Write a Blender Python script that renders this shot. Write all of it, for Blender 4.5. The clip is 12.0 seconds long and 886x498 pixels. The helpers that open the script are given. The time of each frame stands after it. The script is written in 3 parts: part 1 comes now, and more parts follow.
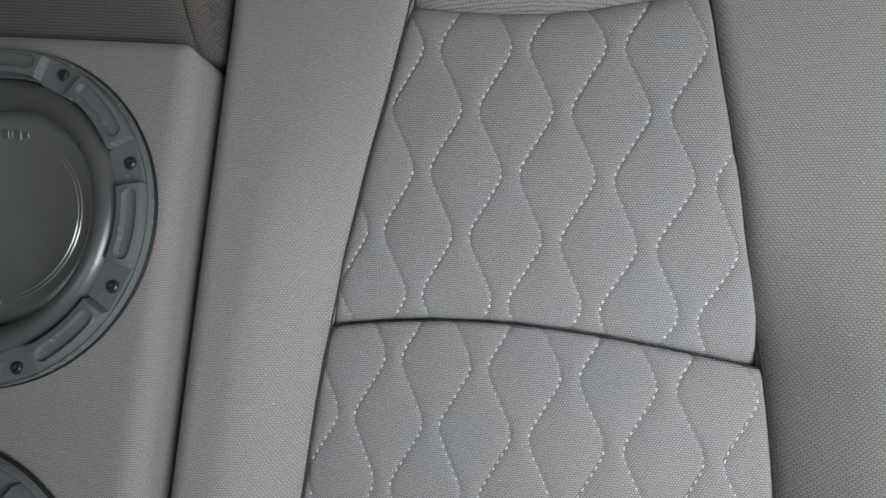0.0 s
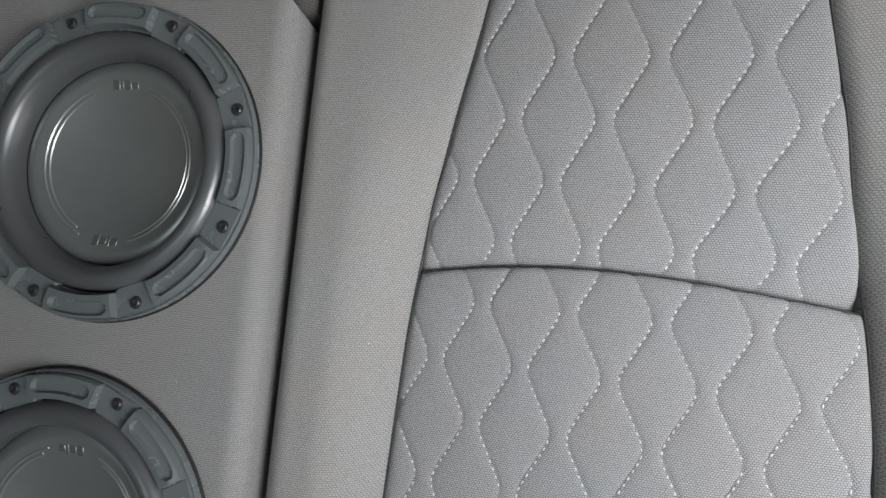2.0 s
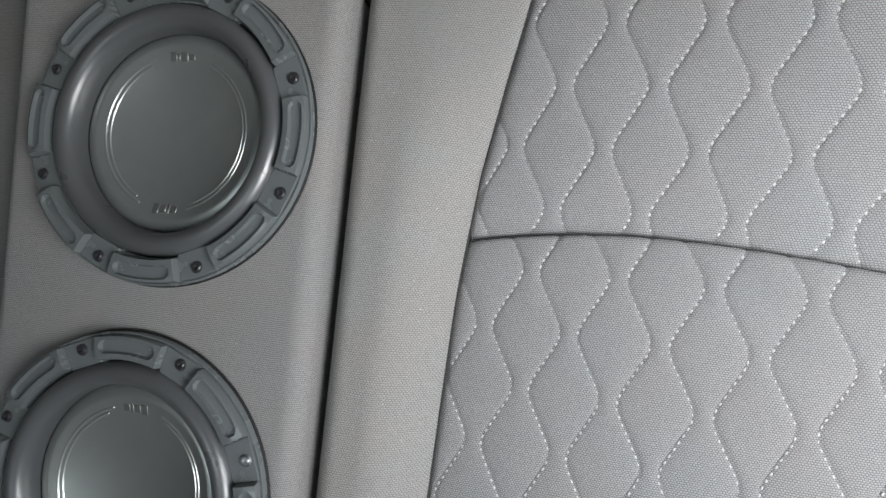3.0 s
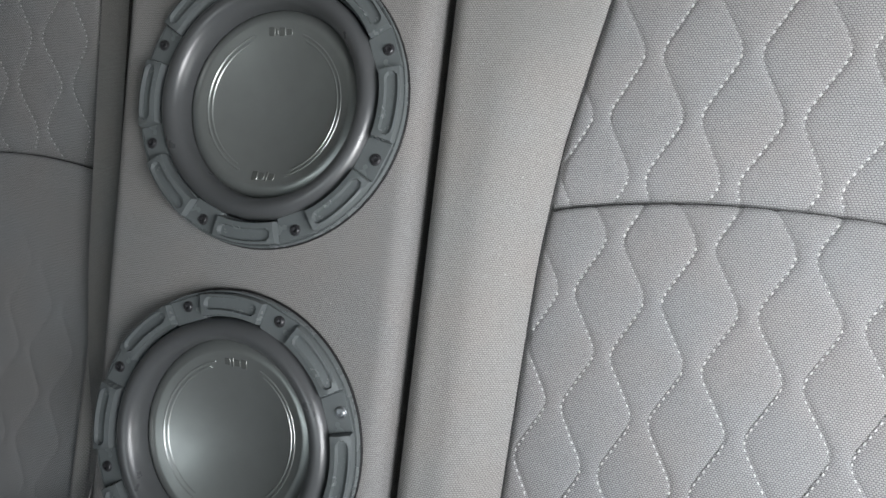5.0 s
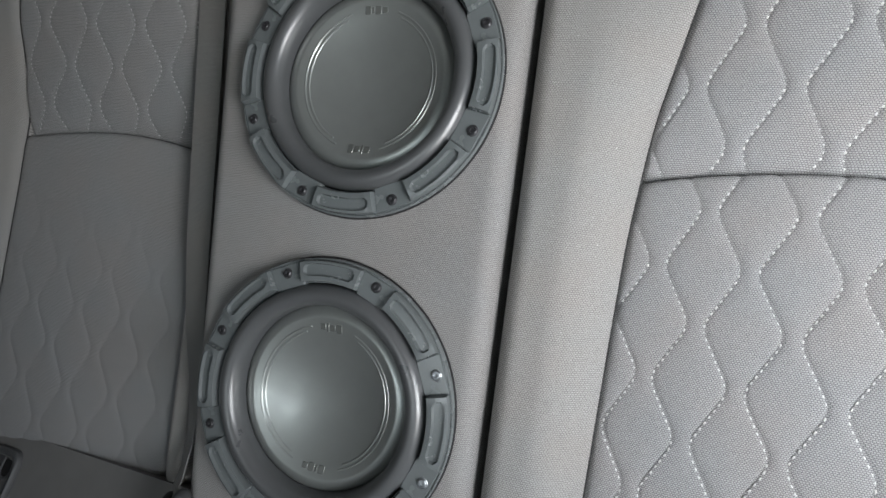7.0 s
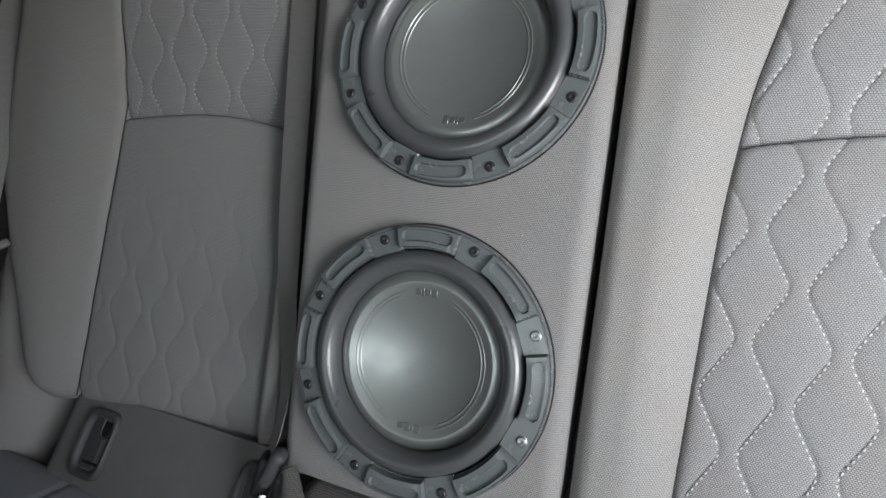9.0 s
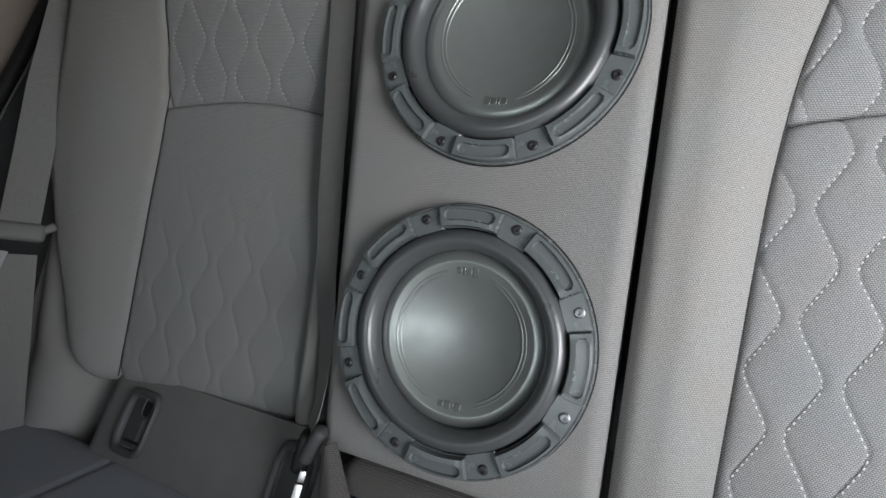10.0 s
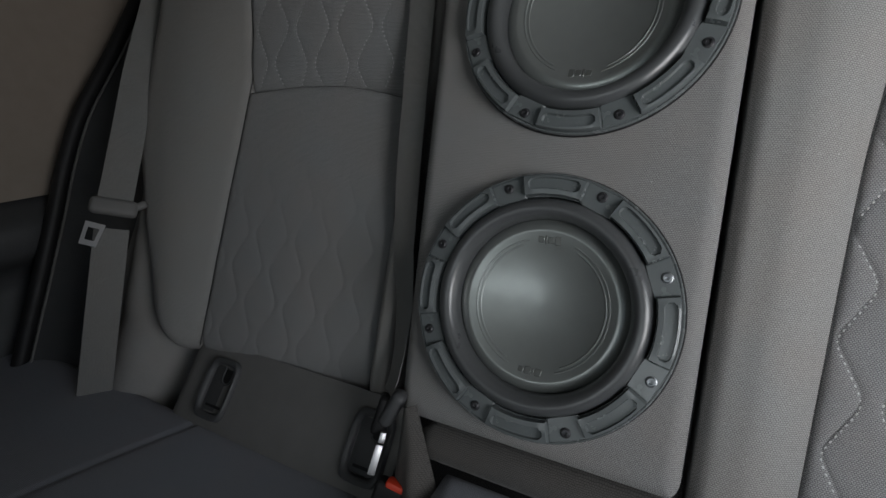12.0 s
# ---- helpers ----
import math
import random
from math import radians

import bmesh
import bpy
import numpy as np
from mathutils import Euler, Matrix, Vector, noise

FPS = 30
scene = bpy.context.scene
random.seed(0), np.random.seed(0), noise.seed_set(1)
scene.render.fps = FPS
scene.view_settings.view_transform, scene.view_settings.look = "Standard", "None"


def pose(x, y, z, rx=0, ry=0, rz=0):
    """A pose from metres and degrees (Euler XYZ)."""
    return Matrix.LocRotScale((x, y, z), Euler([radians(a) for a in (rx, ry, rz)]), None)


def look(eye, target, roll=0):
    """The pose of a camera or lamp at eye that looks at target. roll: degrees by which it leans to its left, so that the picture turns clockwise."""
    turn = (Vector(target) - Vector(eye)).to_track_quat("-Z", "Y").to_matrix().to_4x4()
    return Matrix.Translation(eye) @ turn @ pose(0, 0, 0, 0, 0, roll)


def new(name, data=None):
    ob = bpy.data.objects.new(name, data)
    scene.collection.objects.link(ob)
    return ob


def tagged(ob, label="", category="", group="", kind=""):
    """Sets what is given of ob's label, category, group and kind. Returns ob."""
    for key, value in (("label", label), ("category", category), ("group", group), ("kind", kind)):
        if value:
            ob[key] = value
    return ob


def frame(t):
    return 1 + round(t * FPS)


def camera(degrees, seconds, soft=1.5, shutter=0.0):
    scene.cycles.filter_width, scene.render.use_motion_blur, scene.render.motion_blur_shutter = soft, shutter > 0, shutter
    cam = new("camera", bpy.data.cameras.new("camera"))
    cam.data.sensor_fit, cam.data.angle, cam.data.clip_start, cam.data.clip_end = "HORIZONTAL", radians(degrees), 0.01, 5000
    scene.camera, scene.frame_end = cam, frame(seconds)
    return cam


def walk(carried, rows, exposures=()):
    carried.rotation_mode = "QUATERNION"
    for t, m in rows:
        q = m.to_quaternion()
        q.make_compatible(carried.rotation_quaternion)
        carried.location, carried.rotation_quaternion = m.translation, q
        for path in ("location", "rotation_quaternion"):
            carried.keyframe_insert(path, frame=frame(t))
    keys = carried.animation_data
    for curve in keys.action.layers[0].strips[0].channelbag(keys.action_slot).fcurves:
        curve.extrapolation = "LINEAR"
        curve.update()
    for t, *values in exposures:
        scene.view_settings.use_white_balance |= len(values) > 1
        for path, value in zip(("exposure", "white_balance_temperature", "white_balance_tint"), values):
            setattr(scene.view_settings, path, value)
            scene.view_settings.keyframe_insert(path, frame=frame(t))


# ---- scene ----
cam = camera(83.8, 12.0)
PATH = [
    (0, (0.397, -0.16, 0.926), (0.209, 1.743, 0.342), 2.9),
    (0.5, (0.385, -0.166, 0.919), (0.173, 1.732, 0.325), 2.7),
    (1, (0.372, -0.173, 0.909), (0.137, 1.718, 0.302), 2.6),
    (1.5, (0.361, -0.178, 0.903), (0.096, 1.703, 0.279), 2.5),
    (2, (0.348, -0.185, 0.894), (0.057, 1.687, 0.253), 2.4),
    (2.5, (0.335, -0.193, 0.884), (0.016, 1.669, 0.226), 2.2),
    (3, (0.321, -0.202, 0.876), (-0.027, 1.647, 0.197), 1.9),
    (5, (0.28, -0.233, 0.857), (-0.19, 1.578, 0.151), 1.4),
    (5.5, (0.267, -0.242, 0.85), (-0.236, 1.558, 0.137), 1.3),
    (6, (0.257, -0.249, 0.844), (-0.286, 1.538, 0.128), 1.1),
    (6.5, (0.249, -0.256, 0.84), (-0.32, 1.523, 0.125), 0.9),
    (7, (0.234, -0.267, 0.835), (-0.361, 1.505, 0.123), 0.6),
    (9, (0.183, -0.312, 0.807), (-0.523, 1.422, 0.104), -0.4),
    (9.5, (0.172, -0.323, 0.796), (-0.569, 1.4, 0.101), -0.6),
    (10, (0.164, -0.334, 0.786), (-0.602, 1.381, 0.097), -0.7),
    (10.5, (0.156, -0.344, 0.777), (-0.642, 1.357, 0.093), -0.9),
    (11, (0.147, -0.355, 0.772), (-0.682, 1.333, 0.089), -1.1),
    (11.5, (0.137, -0.368, 0.763), (-0.723, 1.309, 0.095), -1.1),
    (12, (0.13, -0.381, 0.755), (-0.763, 1.282, 0.091), -1.2),
]
EXPOSURES = [(0, -0.89), (2.5, -0.50), (5.5, -0.30), (9.5, -0.08), (10.5, -0.45), (12.0, -1.15)]
walk(cam, [(t, look(eye, target, roll)) for t, eye, target, roll in PATH], EXPOSURES)

# ---- light ----
world = bpy.data.worlds.new("world")
scene.world = world
world.use_nodes = True
wn = world.node_tree.nodes
sky = wn.new("ShaderNodeTexSky")
sky.sky_type, sky.sun_disc = 'NISHITA', False
sky.sun_elevation, sky.sun_rotation = radians(48), radians(75)
world.node_tree.links.new(sky.outputs[0], wn["Background"].inputs[0])
wn["Background"].inputs[1].default_value = 0.12


def lamp(name, kind, energy, m, **how):
    data = bpy.data.lights.new(name, kind)
    data.energy = energy
    ob = new(name, data)
    ob.matrix_world = m
    if "size" in how:
        data.shape, data.size, data.size_y = 'RECTANGLE', how["size"][0], how["size"][1]
    if "angle" in how:
        data.angle = radians(how["angle"])
    if "spread" in how:
        data.spread = radians(how["spread"])
    data.color = how.get("color", (1, 1, 1))
    return ob


# daylight that comes in through the door openings and the windscreen
lamp("sun", 'SUN', 0.6, look((3, -2, 4), (0, 0, 0)), angle=15, color=(1, 0.96, 0.9))
lamp("right_door_daylight", 'AREA', 8.0, look((0.95, -0.44, 0.76), (0.42, 0.20, 0.76)), size=(0.60, 0.50), color=(0.97, 0.98, 1.0), spread=112)
lamp("windscreen_daylight", 'AREA', 10.0, look((-0.10, -1.98, 0.95), (0.0, 0, 0.62)), size=(1.7, 0.34), color=(0.90, 0.98, 1.0))
lamp("left_window_daylight", 'AREA', 0.03, look((-0.92, -0.36, 1.22), (0.1, 0.0, 0.80)), size=(0.34, 0.08), color=(0.84, 1.0, 0.97))


# ---- materials ----
def material(name):
    m = bpy.data.materials.new(name)
    m.use_nodes = True
    n = m.node_tree.nodes
    return m, n, m.node_tree.links, n["Principled BSDF"]


def mixed(n, l, fac, a, b, mode='MIX'):
    """A colour mix of two colours or sockets."""
    x = n.new("ShaderNodeMix")
    x.data_type, x.blend_type = 'RGBA', mode
    for socket, value in ((x.inputs[0], fac), (x.inputs[6], a), (x.inputs[7], b)):
        if isinstance(value, bpy.types.NodeSocket):
            l.new(value, socket)
        elif isinstance(value, (int, float)):
            socket.default_value = value
        else:
            socket.default_value = (*value, 1)
    return x.outputs[2]


def noise_node(n, l, coord, scale, detail=3.0, rough=0.55):
    x = n.new("ShaderNodeTexNoise")
    x.inputs["Scale"].default_value, x.inputs["Detail"].default_value, x.inputs["Roughness"].default_value = scale, detail, rough
    l.new(coord, x.inputs["Vector"])
    return x.outputs["Fac"]


def ramp(n, l, fac, lo, hi, a=0.0, b=1.0):
    x = n.new("ShaderNodeMapRange")
    l.new(fac, x.inputs["Value"])
    for key, value in (("From Min", lo), ("From Max", hi), ("To Min", a), ("To Max", b)):
        x.inputs[key].default_value = value
    return x.outputs["Result"]


def cloth(name, light, dark, width, row, mortar=0.25, bump=0.5, stain=0.12, rough=0.95, upright=False, shear=0.0, lint=0.0):
    """Woven or knitted cloth: rows of offset loops, fine fuzz and broad uneven wear."""
    m, n, l, p = material(name)
    tc = n.new("ShaderNodeTexCoord").outputs["Object"]
    if upright:
        parts, swap = n.new("ShaderNodeSeparateXYZ"), n.new("ShaderNodeCombineXYZ")
        l.new(tc, parts.inputs[0])
        for a, b in ((0, 0), (2, 1), (1, 2)):
            l.new(parts.outputs[a], swap.inputs[b])
        tc = swap.outputs[0]
    if shear:
        parts, swap, add = n.new("ShaderNodeSeparateXYZ"), n.new("ShaderNodeCombineXYZ"), n.new("ShaderNodeMath")
        l.new(tc, parts.inputs[0])
        add.operation = 'MULTIPLY_ADD'
        l.new(parts.outputs[2], add.inputs[0])
        add.inputs[1].default_value = -shear
        l.new(parts.outputs[0], add.inputs[2])
        for a, b in ((add.outputs[0], 0), (parts.outputs[1], 1), (parts.outputs[2], 2)):
            l.new(a, swap.inputs[b])
        tc = swap.outputs[0]
    # the threads wander a little
    wob = n.new("ShaderNodeVectorMath")
    wob.operation = 'MULTIPLY_ADD'
    warp = n.new("ShaderNodeTexNoise")
    warp.inputs["Scale"].default_value, warp.inputs["Detail"].default_value = 130, 3
    l.new(tc, warp.inputs["Vector"])
    l.new(warp.outputs["Color"], wob.inputs[0])
    wob.inputs[1].default_value = (width * 1.2, row * 1.2, 0)
    l.new(tc, wob.inputs[2])
    weave = n.new("ShaderNodeTexBrick")
    l.new(wob.outputs[0], weave.inputs["Vector"])
    weave.offset, weave.squash = 0.5, 1.0
    weave.inputs["Scale"].default_value = 1.0
    weave.inputs["Brick Width"].default_value, weave.inputs["Row Height"].default_value = width, row
    weave.inputs["Mortar Size"].default_value, weave.inputs["Mortar Smooth"].default_value = row * mortar, 1.0
    weave.inputs["Color1"].default_value = (*light, 1)
    weave.inputs["Color2"].default_value = (*[c * 0.9 for c in light], 1)
    weave.inputs["Mortar"].default_value = (*dark, 1)
    fuzz = noise_node(n, l, tc, 1400, 2)
    broad = noise_node(n, l, tc, 14, 4)
    col = mixed(n, l, ramp(n, l, fuzz, 0.3, 0.7, 0, 0.22), weave.outputs["Color"], dark)
    col = mixed(n, l, ramp(n, l, broad, 0.35, 0.7, 0, stain), col, [c * 0.55 for c in light])
    tint = noise_node(n, l, tc, 11, 2)
    shade = mixed(n, l, ramp(n, l, tint, 0.35, 0.65), (1.0, 0.98, 0.968), (0.972, 0.99, 1.0))
    col = mixed(n, l, 1.0, col, shade, 'MULTIPLY')
    if lint:
        col = mixed(n, l, ramp(n, l, noise_node(n, l, tc, 330, 1), 0.765, 0.80, 0, lint), col, (0.7, 0.69, 0.67))
    l.new(col, p.inputs["Base Color"])
    p.inputs["Roughness"].default_value = rough
    p.inputs["Specular IOR Level"].default_value = 0.25
    p.inputs["Sheen Weight"].default_value, p.inputs["Sheen Roughness"].default_value = 0.12, 0.5
    h = n.new("ShaderNodeMath")
    h.operation = 'MULTIPLY_ADD'
    l.new(weave.outputs["Fac"], h.inputs[0])
    h.inputs[1].default_value = -1.0
    l.new(fuzz, h.inputs[2])
    b = n.new("ShaderNodeBump")
    b.inputs["Strength"].default_value, b.inputs["Distance"].default_value = bump, row * 0.35
    l.new(h.outputs[0], b.inputs["Height"])
    # soft unevenness of the padding below the cloth
    pad = n.new("ShaderNodeBump")
    pad.inputs["Strength"].default_value, pad.inputs["Distance"].default_value = 0.25, 0.004
    l.new(noise_node(n, l, tc, 22, 2), pad.inputs["Height"])
    l.new(pad.outputs["Normal"], b.inputs["Normal"])
    l.new(b.outputs["Normal"], p.inputs["Normal"])
    return m


def plastic(name, color, rough, grain=0.0, metal=0.0, spec=0.5, dust=0.0, scale=900, coat=0.0):
    """Moulded plastic, rubber or painted metal with fine grain, uneven gloss and a little dust."""
    m, n, l, p = material(name)
    tc = n.new("ShaderNodeTexCoord").outputs["Object"]
    broad = noise_node(n, l, tc, 35, 4)
    fine = noise_node(n, l, tc, scale, 2)
    col = mixed(n, l, ramp(n, l, broad, 0.3, 0.7, 0, 0.35), color, [c * 0.8 for c in color])
    if dust:
        specks = noise_node(n, l, tc, 650, 1)
        col = mixed(n, l, ramp(n, l, specks, 0.70, 0.78, 0, dust), col, (0.45, 0.44, 0.42))
    l.new(col, p.inputs["Base Color"])
    l.new(ramp(n, l, broad, 0.25, 0.75, max(rough - 0.06, 0.03), rough + 0.08), p.inputs["Roughness"])
    p.inputs["Metallic"].default_value, p.inputs["Specular IOR Level"].default_value = metal, spec
    p.inputs["Coat Weight"].default_value, p.inputs["Coat Roughness"].default_value = coat, 0.12
    if grain:
        b = n.new("ShaderNodeBump")
        b.inputs["Strength"].default_value, b.inputs["Distance"].default_value = grain, 0.0004
        l.new(fine, b.inputs["Height"])
        l.new(b.outputs["Normal"], p.inputs["Normal"])
    return m


INSERT = cloth("quilted_insert_cloth", (0.405, 0.40, 0.40), (0.125, 0.125, 0.13), 0.0023, 0.0017, 0.30, 0.34, lint=0.3)
BOLSTER = cloth("plain_seat_cloth", (0.385, 0.375, 0.365), (0.16, 0.155, 0.15), 0.0024, 0.0018, 0.26, 0.30, lint=0.35)
BOXCLOTH = cloth("enclosure_cloth", (0.36, 0.35, 0.345), (0.13, 0.127, 0.124), 0.0022, 0.0017, 0.24, 0.20, shear=1.0, lint=0.25)
DARKCLOTH = cloth("dark_seat_cloth", (0.31, 0.325, 0.365), (0.15, 0.157, 0.176), 0.0028, 0.0016, 0.25, 0.15)
WEBBING = cloth("belt_webbing", (0.27, 0.266, 0.258), (0.12, 0.118, 0.114), 0.0045, 0.0013, 0.25, 0.15, rough=0.7, upright=True)
WINGCLOTH = cloth("side_wing_cloth", (0.36, 0.35, 0.34), (0.22, 0.215, 0.21), 0.0024, 0.0019, 0.2, 0.12, upright=True)
# darker than the seat cloth: partly its own tone, partly shade above the box
DIMCLOTH = cloth("dimmed_cloth", (0.13, 0.122, 0.115), (0.05, 0.048, 0.046), 0.0026, 0.0018, 0.25, 0.2)
THREAD = plastic("stitch_thread", (0.57, 0.57, 0.57), 0.45)
# sewn seams, and the shade in the gap along the left seat's rim
SEAM_AND_GAP = plastic("seam_thread_and_gap_shade", (0.045, 0.045, 0.045), 0.8)
FRAME = plastic("speaker_frame_paint", (0.14, 0.155, 0.158), 0.25, 0.03, spec=0.65, dust=0.15)
RUBBER = plastic("surround_rubber", (0.085, 0.089, 0.092), 0.31, 0.06, spec=0.9, dust=0.1)
CONE = plastic("cone_plastic", (0.37, 0.392, 0.380), 0.36, 0.04, metal=0.7, spec=0.7, dust=0.12, coat=0.4)
EMBLEM = plastic("emblem_plastic", (0.20, 0.21, 0.20), 0.45, 0.1, metal=0.6)
BLACKMETAL = plastic("black_screw_steel", (0.07, 0.07, 0.075), 0.34, 0.0, metal=0.6)
ZINC = plastic("zinc_screw_steel", (0.42, 0.44, 0.46), 0.42, 0.0, metal=1.0)
CHROME = plastic("bright_steel", (0.62, 0.62, 0.63), 0.42, 0.0, metal=1.0)
TRIM = plastic("grained_trim", (0.175, 0.172, 0.168), 0.55, 0.5, scale=1200)
DARKTRIM = plastic("dark_trim", (0.07, 0.072, 0.075), 0.5, 0.5, scale=1200)
BROWN = plastic("upper_door_trim", (0.30, 0.25, 0.21), 0.65, 0.4, scale=1000)
BLACK = plastic("black_rubber", (0.012, 0.012, 0.013), 0.6, 0.2)
RED = plastic("red_button", (0.62, 0.05, 0.02), 0.35)
CARPET = cloth("floor_carpet", (0.06, 0.06, 0.062), (0.02, 0.02, 0.02), 0.003, 0.003, 0.3, 0.8)
ROOFCLOTH = cloth("headliner_cloth", (0.40, 0.395, 0.38), (0.27, 0.265, 0.255), 0.002, 0.002, 0.2, 0.3)

# ---- building helpers ----
# The seat back leans 22 degrees. In its own axes x runs across the car, h up along the back and d out of it, towards the cabin.
LEAN_BACK = radians(22)
BACK = Matrix.Translation((0, 0, 0.38)) @ Matrix(((1, 0, 0, 0), (0, math.sin(LEAN_BACK), -math.cos(LEAN_BACK), 0), (0, math.cos(LEAN_BACK), math.sin(LEAN_BACK), 0), (0, 0, 0, 1)))


def link_mesh(name, verts, faces, mat, smooth=True, angle=40):
    me = bpy.data.meshes.new(name)
    me.from_pydata([tuple(v) for v in verts], [], faces)
    bm = bmesh.new()
    bm.from_mesh(me)
    bmesh.ops.recalc_face_normals(bm, faces=bm.faces)
    bm.to_mesh(me)
    bm.free()
    for f in me.polygons:
        f.use_smooth = smooth
    if smooth:
        me.set_sharp_from_angle(angle=radians(angle))
    me.materials.append(mat)
    return me


def thing(name, label, category, m=None, group="", kind=""):
    """An empty at the base of a thing, to which its parts belong."""
    ob = new(name)
    ob.empty_display_size = 0.05
    ob.matrix_world = m if m is not None else Matrix.Identity(4)
    return tagged(ob, label, category, group, kind)


def part(name, me, parent=None, label="", m=None):
    ob = new(name, me)
    if parent is not None:
        ob.parent = parent
    if m is not None:
        ob.matrix_basis = m
    return tagged(ob, label) if label else ob


def slab(us, vs, front, back):
    """A closed solid: a sheet front(u, v), whose back is back(u, v), joined along the rim."""
    nu, nv = len(us), len(vs)
    verts = [front(u, v) for u in us for v in vs] + [back(u, v) for u in us for v in vs]
    off = nu * nv
    faces = []
    for i in range(nu - 1):
        for j in range(nv - 1):
            a, b, c, d = i * nv + j, (i + 1) * nv + j, (i + 1) * nv + j + 1, i * nv + j + 1
            faces += [(a, b, c, d), (a + off, d + off, c + off, b + off)]
    rim = [i * nv for i in range(nu)] + [(nu - 1) * nv + j for j in range(1, nv)] + [i * nv + nv - 1 for i in range(nu - 2, -1, -1)] + [j for j in range(nv - 2, 0, -1)]
    for k in range(len(rim)):
        a, b = rim[k], rim[(k + 1) % len(rim)]
        faces.append((a, b, b + off, a + off))
    return verts, faces


def steps(a, b, n):
    return [a + (b - a) * i / n for i in range(n + 1)]


def glide(x, table):
    """Smooth interpolation in a table of (x, y)."""
    if x <= table[0][0]:
        return table[0][1]
    for (x0, y0), (x1, y1) in zip(table, table[1:]):
        if x <= x1:
            k = (x - x0) / (x1 - x0)
            return y0 + (y1 - y0) * k
    return table[-1][1]


def smooth_table(table, width):
    """The table as a function, averaged over a width so that it has no corners."""
    def f(x):
        return sum(glide(x + width * k / 4, table) for k in range(-4, 5)) / 9
    return f


def lathe(profile, n=96, close=False):
    """A solid turned round the d axis from a closed list of (r, d)."""
    verts, faces, k = [], [], len(profile)
    for i in range(n):
        a = 2 * math.pi * i / n
        verts += [(r * math.cos(a), r * math.sin(a), d) for r, d in profile]
    for i in range(n):
        for j in range(k if close else k - 1):
            faces.append((i * k + j, ((i + 1) % n) * k + j, ((i + 1) % n) * k + (j + 1) % k, i * k + (j + 1) % k))
    return verts, faces


def rounded_box(sx, sy, sz, r, seg=3):
    bm = bmesh.new()
    bmesh.ops.create_cube(bm, size=1.0)
    bmesh.ops.scale(bm, vec=(sx, sy, sz), verts=bm.verts)
    bmesh.ops.bevel(bm, geom=list(bm.edges) + list(bm.verts), offset=r, segments=seg, profile=0.5, affect='EDGES')
    verts = [v.co.copy() for v in bm.verts]
    faces = [[v.index for v in f.verts] for f in bm.faces]
    bm.free()
    return verts, faces


def moved(vf, m):
    return [m @ Vector(v) for v in vf[0]], vf[1]


def joined(*parts):
    verts, faces = [], []
    for v, f in parts:
        o = len(verts)
        verts += list(v)
        faces += [tuple(i + o for i in one) for one in f]
    return verts, faces


def tube(points, radius, n=8, flat=1.0):
    """A closed tube along points."""
    pts = [Vector(p) for p in points]
    verts, faces = [], []
    for i, p in enumerate(pts):
        t = (pts[min(i + 1, len(pts) - 1)] - pts[max(i - 1, 0)]).normalized()
        side = t.cross(Vector((0.13, 0.2, 0.97))).normalized()
        up = side.cross(t)
        r = radius(i / (len(pts) - 1)) if callable(radius) else radius
        verts += [p + side * (r * math.cos(2 * math.pi * k / n)) + up * (r * flat * math.sin(2 * math.pi * k / n)) for k in range(n)]
    for i in range(len(pts) - 1):
        for k in range(n):
            faces.append((i * n + k, i * n + (k + 1) % n, (i + 1) * n + (k + 1) % n, (i + 1) * n + k))
    faces += [tuple(range(n)), tuple((len(pts) - 1) * n + k for k in range(n))]
    return verts, faces


def ribbon(spine, width, thick):
    """A belt: spine is a list of (point, direction across); a thin closed band with real thickness."""
    verts, faces = [], []
    pts = [Vector(p) for p, _ in spine]
    for i, (p, across) in enumerate(spine):
        p, a = Vector(p), Vector(across).normalized()
        t = (pts[min(i + 1, len(pts) - 1)] - pts[max(i - 1, 0)]).normalized()
        nrm = t.cross(a).normalized()
        for k in (-0.5, -0.44, 0.44, 0.5):
            e = 0.6 if abs(k) == 0.5 else 1.0
            verts.append(p + a * width * k + nrm * thick * 0.5 * e)
        for k in (0.5, 0.44, -0.44, -0.5):
            e = 0.6 if abs(k) == 0.5 else 1.0
            verts.append(p + a * width * k - nrm * thick * 0.5 * e)
    for i in range(len(spine) - 1):
        for k in range(8):
            faces.append((i * 8 + k, i * 8 + (k + 1) % 8, (i + 1) * 8 + (k + 1) % 8, (i + 1) * 8 + k))
    faces += [tuple(range(8)), tuple((len(spine) - 1) * 8 + k for k in range(8))]
    return verts, faces


# ---- the cabin ----
def block(name, size, at, mat, label, category, r=0.01, kind="structure"):
    ob = new(name, link_mesh(name, *rounded_box(*size, r), mat))
    ob.location = at
    return tagged(ob, label, category, kind=kind)


block("floor", (2.6, 4.2, 0.06), (0.1, -1.0, -0.03), CARPET, "dark carpeted car floor", "floor")
block("ceiling", (2.6, 4.2, 0.05), (0.1, -1.0, 1.335), ROOFCLOTH, "light grey cloth headliner of the car", "ceiling")
block("wall_rear", (2.6, 0.05, 1.4), (0.1, 0.62, 0.65), DARKTRIM, "dark trim wall behind the rear seats", "wall")
block("wall_front", (2.6, 0.05, 0.9), (0.1, -2.05, 0.42), DARKTRIM, "dark dashboard wall below the windscreen", "wall")
block("wall_right_sill", (0.08, 3.2, 0.45), (1.02, -0.9, 0.2), DARKTRIM, "dark sill below the open side door", "wall")
